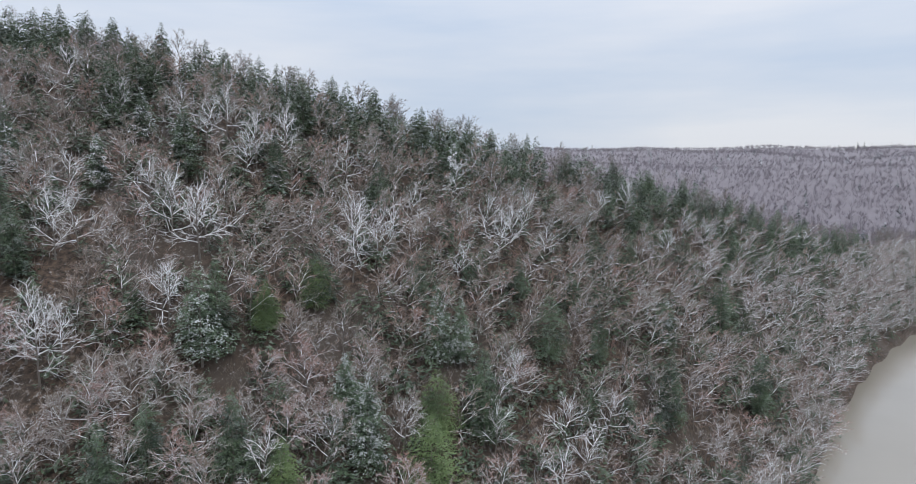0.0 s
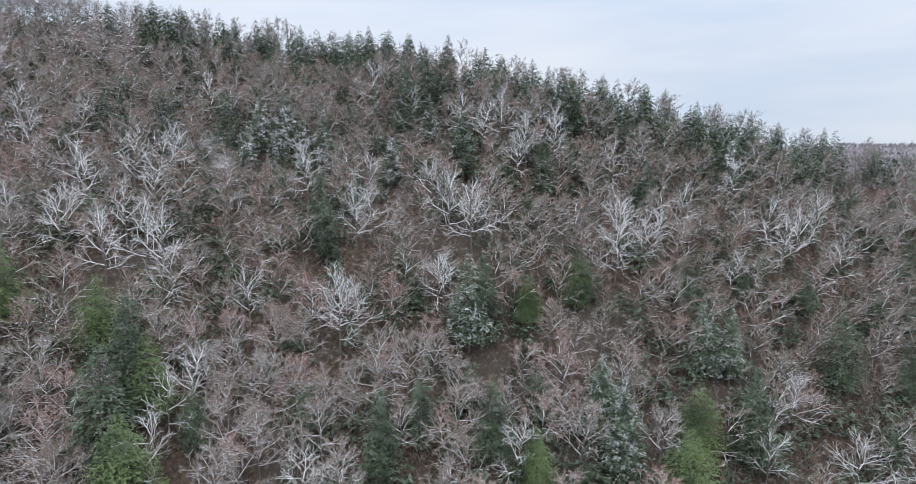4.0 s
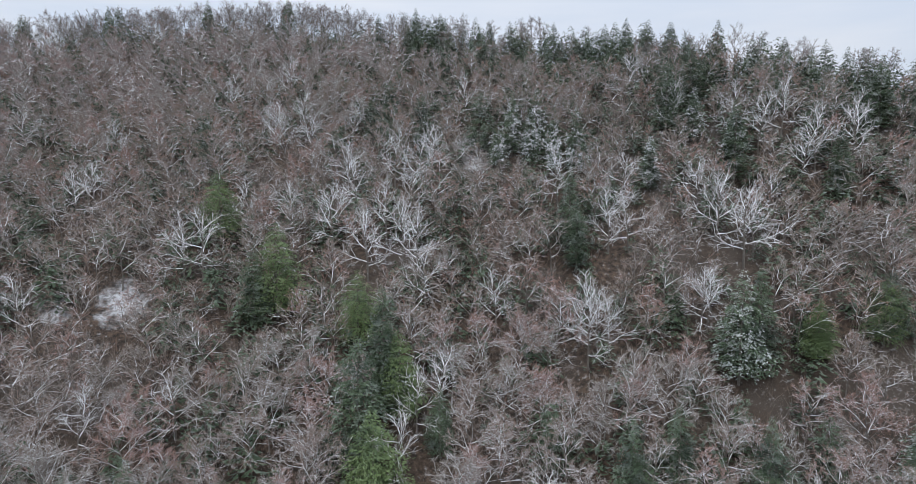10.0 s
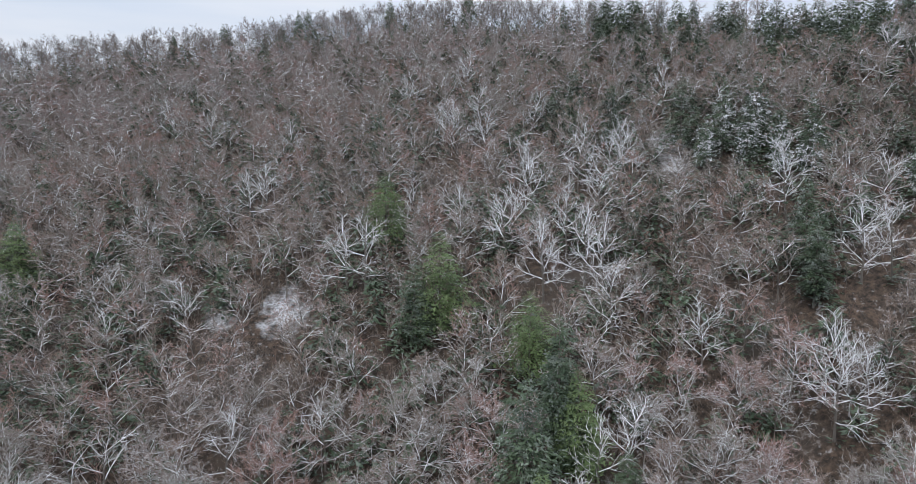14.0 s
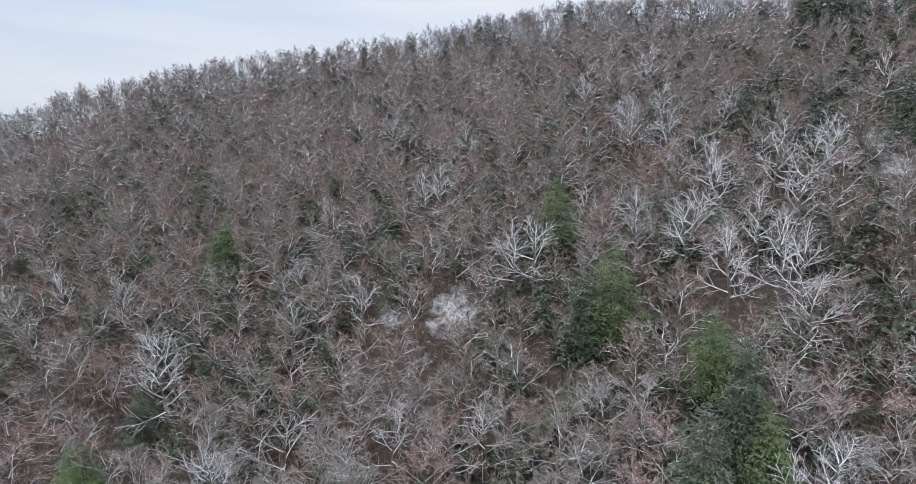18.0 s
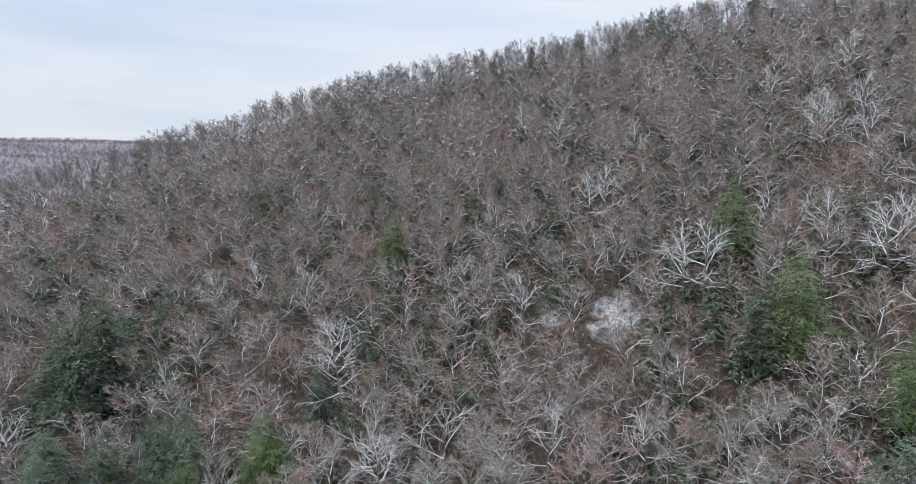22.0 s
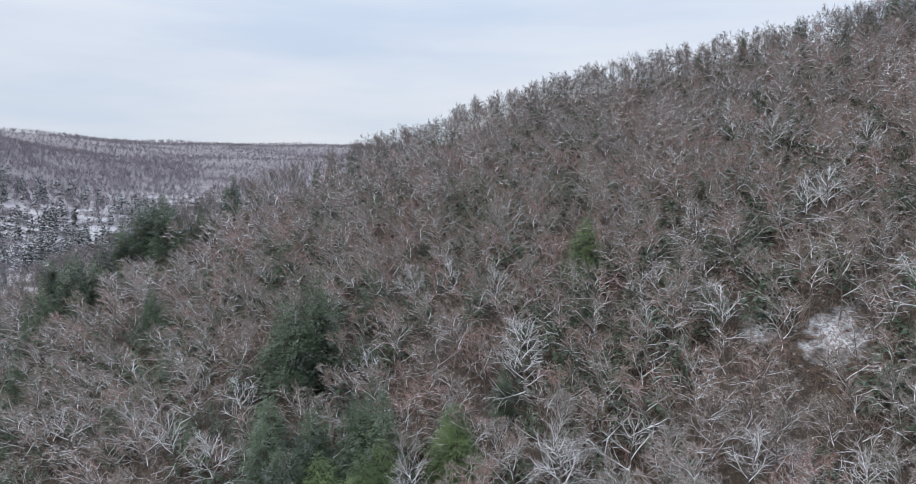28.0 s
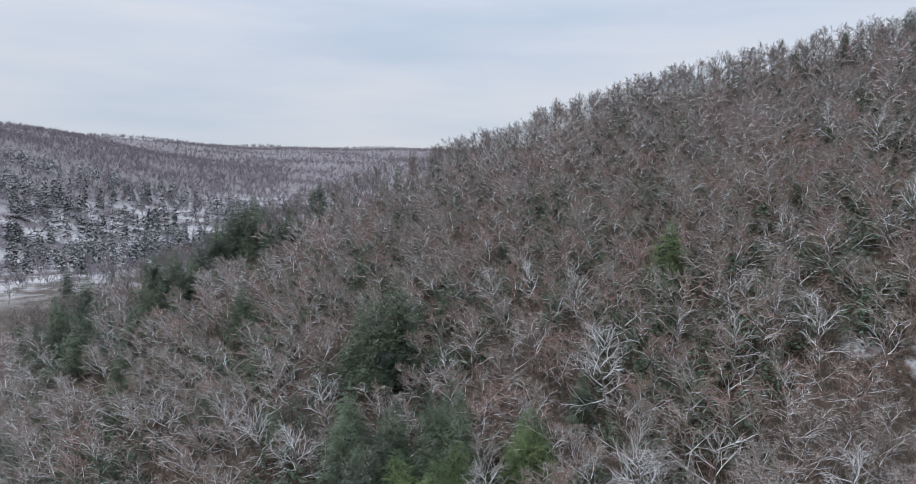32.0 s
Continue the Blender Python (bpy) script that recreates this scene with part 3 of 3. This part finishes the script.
RIDGE_EVERGREENS = [(149, 203, 17), (164, 197, 14), (167, 159, 16), (184, 155, 16), (193, 140, 14), (206, 128, 15), (213, 122, 14), (233, 117, 16), (240, 102, 13), (251, 88, 14), (264, 77, 14), (280, 67, 14), (305, 63, 14), (303, 53, 14), (320, 46, 14), (347, 38, 15), (395, 30, 15), (418, 17, 15), (125, 220, 17), (123, 207, 15), (134, 206, 16), (117, 222, 17), (47, 290, 18), (56, 282, 17)]
RIDGE_EVERGREENS += [(80, 262, 17), (74, 271, 15), (93, 248, 15), (106, 231, 15), (111, 225, 17), (124, 233, 18), (126, 220, 17), (129, 198, 19), (144, 186, 16), (149, 175, 17), (152, 170, 16), (154, 161, 16), (-41, 326, 17), (-81, 323, 17), (-6, 318, 17), (33, 307, 15), (-88, 322, 13), (-133, 312, 12), (-114, 325, 15), (-132, 311, 13), (-89, 322, 11), (-77, 323, 17), (-97, 325, 10), (-150, 305, 10)]
RIDGE_EVERGREENS += [(-264, 180, 12), (-262, 186, 12), (-249, 191, 12), (-261, 171, 10), (-132, 312, 12), (-149, 306, 10), (-113, 318, 16)]
FRESH_EVERGREENS = [(109, 77, 22), (83, 95, 16), (120, 83, 19), (114, 116, 14), (101, 119, 12), (-7, 166, 23), (11, 155, 18), (18, 138, 19), (11, 123, 22), (-22, 190, 19), (101, 119, 13), (-101, 93, 17), (-93, 102, 17), (-86, 114, 19), (-101, 170, 19), (-93, 97, 18), (-88, 114, 18)]
SNOWY_EVERGREENS = [(110, 180, 16), (91, 171, 15), (115, 168, 15), (93, 173, 13), (86, 123, 24), (185, 121, 18), (133, 92, 21), (138, 88, 20), (102, 95, 22), (102, 89, 24), (197, 51, 18), (63, 205, 20), (70, 202, 20), (77, 188, 19), (-39, 123, 16), (-31, 125, 16), (67, 199, 16), (72, 192, 15), (58, 203, 14), (102, 95, 22), (-93, 118, 15), (-287, 56, 17)]
SNOWY_TREES = [(78, 156, 16), (95, 146, 19), (98, 139, 20), (135, 122, 18), (136, 115, 16), (15, 173, 20), (24, 175, 18), (7, 183, 17), (-4, 192, 16), (34, 200, 15), (-17, 192, 16), (-29, 178, 17), (59, 142, 17), (64, 137, 14), (84, 134, 15), (43, 153, 15), (-4, 254, 17), (1, 233, 16), (-9, 227, 16), (14, 196, 16), (68, 178, 15), (82, 169, 15), (129, 154, 17), (137, 151, 16)]
SNOWY_TREES += [(121, 166, 16), (40, 113, 15), (15, 127, 17), (21, 135, 15), (132, 120, 18), (177, 104, 17), (182, 98, 17), (156, 101, 14), (185, 87, 15), (240, 80, 15), (59, 137, 17), (147, 76, 14), (130, 73, 15), (146, 63, 16), (144, 56, 16), (85, 133, 15), (118, 174, 16), (127, 165, 16), (101, 204, 16), (81, 99, 15), (260, 55, 13), (265, 36, 13), (-88, 136, 19), (-73, 156, 15)]
SNOWY_TREES += [(-82, 189, 15), (-103, 213, 15), (-99, 242, 15), (-82, 233, 15), (-55, 202, 16), (-68, 123, 16), (-129, 150, 14), (-121, 118, 13), (-25, 177, 18), (-70, 124, 16), (-149, 74, 15), (-166, 64, 15), (-86, 105, 15), (37, 202, 15), (54, 230, 15), (71, 184, 15), (73, 157, 16), (107, 185, 15), (124, 153, 16), (141, 156, 15), (150, 138, 15), (157, 119, 15), (181, 118, 15), (193, 98, 16)]
SNOWY_TREES += [(96, 155, 16), (101, 140, 16), (128, 116, 17), (139, 115, 17), (176, 98, 17), (223, 85, 14), (233, 62, 14), (28, 163, 17), (26, 138, 16), (133, 58, 17), (157, 55, 15), (145, 77, 14), (62, 140, 14), (2, 217, 16), (12, 203, 16), (26, 203, 17), (30, 189, 17), (21, 183, 18), (27, 171, 19), (8, 187, 16), (-8, 229, 15), (-23, 246, 15), (16, 230, 15), (38, 207, 15)]
SNOWY_TREES += [(-53, 223, 15), (-59, 199, 15), (-93, 143, 15), (-113, 151, 14), (-137, 142, 14), (-78, 170, 14), (-60, 165, 15), (-42, 138, 16), (-26, 143, 15), (-60, 132, 15), (-498, 19, 16), (-127, 82, 16), (-137, 78, 16), (-137, 93, 15), (-155, 88, 15)]

rng = np.random.RandomState(11)
SHARED = np.array([(x, y, h) for x, y, h in DARK_EVERGREENS + RIDGE_EVERGREENS + FRESH_EVERGREENS + SNOWY_EVERGREENS + SNOWY_TREES], float)

def sites(cell, jitter, inside, apart):
    """A loose grid of sites on the land where inside(x, y) holds, clear of the trees placed singly."""
    g = np.arange(-700, 700, cell)
    x, y = (v.ravel() for v in np.meshgrid(g, g[g > -150]))
    x, y = x + rng.uniform(-jitter, jitter, len(x)), y + rng.uniform(-jitter, jitter, len(y))
    ok = inside(x, y)
    x, y = x[ok], y[ok]
    near = np.full(len(x), 1e9)
    for a, b, h in SHARED:
        # the tree's own room, and a little more on its downhill side
        d = np.hypot(a, b)
        near = np.minimum(near, np.minimum(np.minimum(np.hypot(x - a, y - b), np.hypot(x - a * (1 - 4 / d), y - b * (1 - 4 / d))), np.hypot(x - a * (1 - 8 / d), y - b * (1 - 8 / d))) * 18 / h)
        if a < -150:
            for more in (13, 18, 24):
                near = np.minimum(near, np.hypot(x - a * (1 - more / d), y - b * (1 - more / d)) * 18 / h)
    keep = near > apart
    for a, b, r in CLEARINGS:
        d = np.hypot(a, b)
        for down in (0, 6, 12):
            keep &= (np.hypot(x - a * (1 - down / d), y - b * (1 - down / d)) > r) | (rng.uniform(size=len(x)) < 0.5)
    return np.stack([x[keep], y[keep]], 1)


def wooded(x, y):
    a, r = bearing(x, y)
    u = slope_share(x, y)
    xs, ys = STREAM_LINE[::-1].T
    bank = (off_stream(x, y) < HALF_STREAM + 34) & (y > np.interp(x, xs, ys)) & (x > 120) & (x < 620)
    return ((u > -0.14) | bank) & (r < np.interp(a, *CREST) + np.where((a < -62) | (a > 52), 14, 18)) & (np.abs(a) < 98) & (r < 620) & (off_stream(x, y) > HALF_STREAM + 0.5)


# evergreens
pines = [(conifer_shape(s, 20, w, 27, 12, 28, 0.56, 0.22, 0.28, 0.70), w) for s, w in ((1, 5.4), (2, 4.7), (3, 5.8), (4, 4.3))]
firs = [(conifer_shape(s, 20, w, 28, 10, 20, 0.75, 0.3, 0.18, 0.70), w) for s, w in ((5, 5.0), (6, 4.4), (7, 5.4))]


def stand(name, shapes, spots, material, label, group, tall=20.0):
    models = [conifer(name, shape, material, label, group) for shape, _ in shapes]
    spread(models, [(x, y, h / tall) for x, y, h in spots], rng)


stand("dark_evergreen", pines, DARK_EVERGREENS, NEEDLE_DARK, "dark green evergreen tree among bare trees on the slope", "dark evergreens on the slope", 17.5)
stand("ridge_evergreen", firs, RIDGE_EVERGREENS, NEEDLE_DARK, "dark pointed evergreen tree on the crest of the hill", "evergreens along the crest", 19.0)
full_pines = [(conifer_shape(s, 20, w, 27, 13, 32, 0.56, 0.20, 0.27, 0.60), w) for s, w in ((8, 7.2), (9, 6.3), (10, 7.0))]
stand("fresh_evergreen", full_pines, FRESH_EVERGREENS, NEEDLE_FRESH, "bright yellow-green evergreen tree among bare trees", "bright evergreens on the slope")
stand("snowy_evergreen", pines, SNOWY_EVERGREENS, NEEDLE_SNOW, "green evergreen tree with snow on its boughs", "snowy evergreens on the slope")

# bare trees with snow on their limbs
broad = [bare_tree_shape(20 + s, 16, 10, 7, 3, 1, 1.3, 0.024, True, 1.15, 0.26, 0.11) for s in range(7)]
spread([bare_tree("snowy_tree", s, BARK_WHITE, TWIGS_WHITE, "leafless tree with broad snow-covered white limbs", "snow-covered bare trees") for s in broad], [(x, y, h / 14.5) for x, y, h in SNOWY_TREES], rng, lean=0.2)

# the near bare trees one by one, the others of the wood together
def belt(x, y):
    """The dense evergreens along the eastern crest."""
    a, r = bearing(x, y)
    u = slope_share(x, y)
    dense = (a > -90) & (a < -8) & (u > 0.86 - 0.16 * step(-a, 55, 80)) & (r < np.interp(a, *CREST) + 25)
    return dense & (waves(x, y, 45, 33) > -0.6)


def broadleaf(x, y):
    return wooded(x, y) & ~(belt(x, y) & (rng.uniform(size=len(x)) < 0.7))


woods = sites(6.4, 2.6, broadleaf, 3.7)
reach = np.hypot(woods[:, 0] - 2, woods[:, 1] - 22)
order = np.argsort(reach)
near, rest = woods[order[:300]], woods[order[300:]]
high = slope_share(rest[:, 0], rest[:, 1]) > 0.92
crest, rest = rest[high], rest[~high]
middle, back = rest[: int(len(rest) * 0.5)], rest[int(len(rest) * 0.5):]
slim = [bare_tree_shape(40 + s, 16, 10, 6, 3, 10, 0.85, 0.027, True, 0.92 + 0.08 * (s % 3), 0.30) for s in range(10)]
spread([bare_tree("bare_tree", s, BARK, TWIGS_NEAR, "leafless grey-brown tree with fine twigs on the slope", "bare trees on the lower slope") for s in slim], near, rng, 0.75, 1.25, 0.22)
mid_shapes = [flat(bare_tree_shape(60 + s, 16, 8, 5, 3, 4, 0.9, 0.040, False, 1.0, 0.30)) for s in range(12)]
thicket("wood_middle", mid_shapes, middle, [TRUNK, BARK, TWIGS], "bare leafless wood of grey-brown trees on the slope", "wood", rng, 0.72, 1.2, 0.05, 0.3)
far_shapes = [flat(bare_tree_shape(80 + s, 16, 8, 4, 3, 3, 1.0, 0.052, False, 1.0, 0.32, far=True)) for s in range(12)]
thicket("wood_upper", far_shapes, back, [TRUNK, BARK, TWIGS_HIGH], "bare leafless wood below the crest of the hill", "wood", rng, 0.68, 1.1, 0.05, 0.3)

crest_shapes = [flat(bare_tree_shape(180 + s, 16, 9, 4, 3, 5, 0.62, 0.030, False, 0.8, 0.34, 0.12, far=True)) for s in range(10)]
# limbs in trunk bark and twigs in shaded tones, to look dark against the sky
thicket("wood_crest", crest_shapes, crest, [TRUNK, TRUNK, TWIGS_CREST_SHADED], "bare leafless trees along the crest against the sky", "wood", rng, 0.85, 1.15, 0.05, 0.05)


# saplings between the trees
def sapling_shape(seed):
    r = np.random.RandomState(seed)
    n = 32
    rise = r.uniform(0.25, 1.0, n)
    start = np.stack([r.normal(size=n) * 0.15, r.normal(size=n) * 0.15, rise * 5.5], 1)
    turn = r.uniform(0, 6.28, n)
    way = np.stack([np.cos(turn), np.sin(turn), r.uniform(0.6, 1.6, n)], 1)
    stem = tube(np.array([[0, 0, -0.3], [0.1, 0, 3.5], [0, 0.1, 7.0]]), [0.08, 0.06, 0.03], 3)
    return [(*stem, 0), (*slivers(start, way, r.uniform(1.4, 3.0, n), 0.05, r), 2)]


thicket("saplings", [sapling_shape(190 + s) for s in range(6)], sites(6.3, 3.0, wooded, 2.6), [TRUNK, BARK, TWIGS], "slender leafless saplings between the taller trees", "wood", rng, 0.7, 1.3, 0.1, 0.15)

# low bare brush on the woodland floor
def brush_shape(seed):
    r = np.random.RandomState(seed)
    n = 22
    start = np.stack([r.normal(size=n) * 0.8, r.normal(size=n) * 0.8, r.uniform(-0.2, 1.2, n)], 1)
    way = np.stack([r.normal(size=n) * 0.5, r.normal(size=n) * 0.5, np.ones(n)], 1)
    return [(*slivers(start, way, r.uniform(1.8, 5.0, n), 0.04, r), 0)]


# its painted-in shade darkens the gaps between the trees
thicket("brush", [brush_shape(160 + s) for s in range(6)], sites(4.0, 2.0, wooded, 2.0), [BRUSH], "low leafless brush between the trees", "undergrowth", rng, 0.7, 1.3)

# young evergreens under the bare trees
bush = [[(*join([conifer_shape(100 + s, 8, 3.6, 7, 6, 4, 1.15, 0.3, 0.35, 0.6)[1]]), 0)] for s in range(5)]


def undergrowth(x, y):
    return wooded(x, y) & (waves(x, y, 60, 21) > -0.35 - 0.5 * step(x, -60, 40))


thicket("young_evergreens", bush, sites(6.6, 3.2, undergrowth, 1.2), [NEEDLE_LOW], "low dark evergreen undergrowth beneath the bare trees", "undergrowth", rng, 0.7, 1.5)



# smaller evergreens between the bare trees, most of them on the eastern slope
def evergreen_mix(x, y):
    u = slope_share(x, y)
    share = 0.25 + 0.75 * step(x, -20, 60) + 0.35 * step(-x, 60, 110) * (u < 0.4)
    return wooded(x, y) & (u < 0.85) & (waves(x, y, 70, 51) > -0.3) & (rng.uniform(size=len(x)) < share * 0.48)


hemlocks = [[(*conifer_shape(200 + s, 13, 3.9, 14, 9, 8, 0.85, 0.3, 0.3, 0.6)[1], 0)] for s in range(6)]
thicket("small_evergreens", hemlocks, sites(13.0, 6.0, evergreen_mix, 2.5), [NEEDLE_LOW], "small dark green evergreens scattered through the bare wood", "conifer trees", rng, 0.7, 1.25)

crest_firs = [[(*conifer_shape(140 + s, 16, 4.4, 17, 8, 9, 0.95, 0.3, 0.2, 0.62)[1], 0)] for s in range(5)]
thicket("crest_evergreens", crest_firs, sites(7.6, 3.2, belt, 1.5), [NEEDLE_DARK], "dark belt of evergreens behind the crest of the hill", "conifer trees", rng, 0.6, 1.1)

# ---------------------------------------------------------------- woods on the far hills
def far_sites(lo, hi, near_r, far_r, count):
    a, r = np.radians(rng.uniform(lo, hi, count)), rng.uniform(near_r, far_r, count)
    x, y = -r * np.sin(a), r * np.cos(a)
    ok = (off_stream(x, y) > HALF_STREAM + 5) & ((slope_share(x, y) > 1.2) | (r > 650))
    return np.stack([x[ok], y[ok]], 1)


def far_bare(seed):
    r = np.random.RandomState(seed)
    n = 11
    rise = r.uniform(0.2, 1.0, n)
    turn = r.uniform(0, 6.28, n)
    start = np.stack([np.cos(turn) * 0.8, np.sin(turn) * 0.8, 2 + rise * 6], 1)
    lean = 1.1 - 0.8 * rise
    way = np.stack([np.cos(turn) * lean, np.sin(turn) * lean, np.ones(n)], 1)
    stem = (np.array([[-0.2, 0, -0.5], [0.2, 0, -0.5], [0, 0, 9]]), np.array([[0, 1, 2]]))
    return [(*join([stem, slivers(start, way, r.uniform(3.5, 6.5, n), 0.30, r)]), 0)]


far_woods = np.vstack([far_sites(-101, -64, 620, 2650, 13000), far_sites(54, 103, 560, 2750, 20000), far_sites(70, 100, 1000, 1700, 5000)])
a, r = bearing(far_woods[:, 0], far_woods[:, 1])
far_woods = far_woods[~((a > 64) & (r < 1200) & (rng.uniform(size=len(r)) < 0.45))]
thicket("far_wood", [far_bare(s) for s in range(8)], far_woods, [TWIGS_HAZED], "distant bare wood on the far valley hills", "wood", rng, 0.8, 1.3)
far_firs = [[(*conifer_shape(120 + s, 17, 3.8, 7, 4, 2, 3.4, 0.3, 0.2, 0.8)[1], 0)] for s in range(4)]
thicket("far_evergreens", far_firs, np.vstack([far_sites(68, 104, 640, 1150, 850), far_sites(-100, -62, 700, 2400, 120)]), [NEEDLE_HAZED], "distant dark evergreens on the snowy valley side", "conifer trees", rng, 0.9, 1.5)
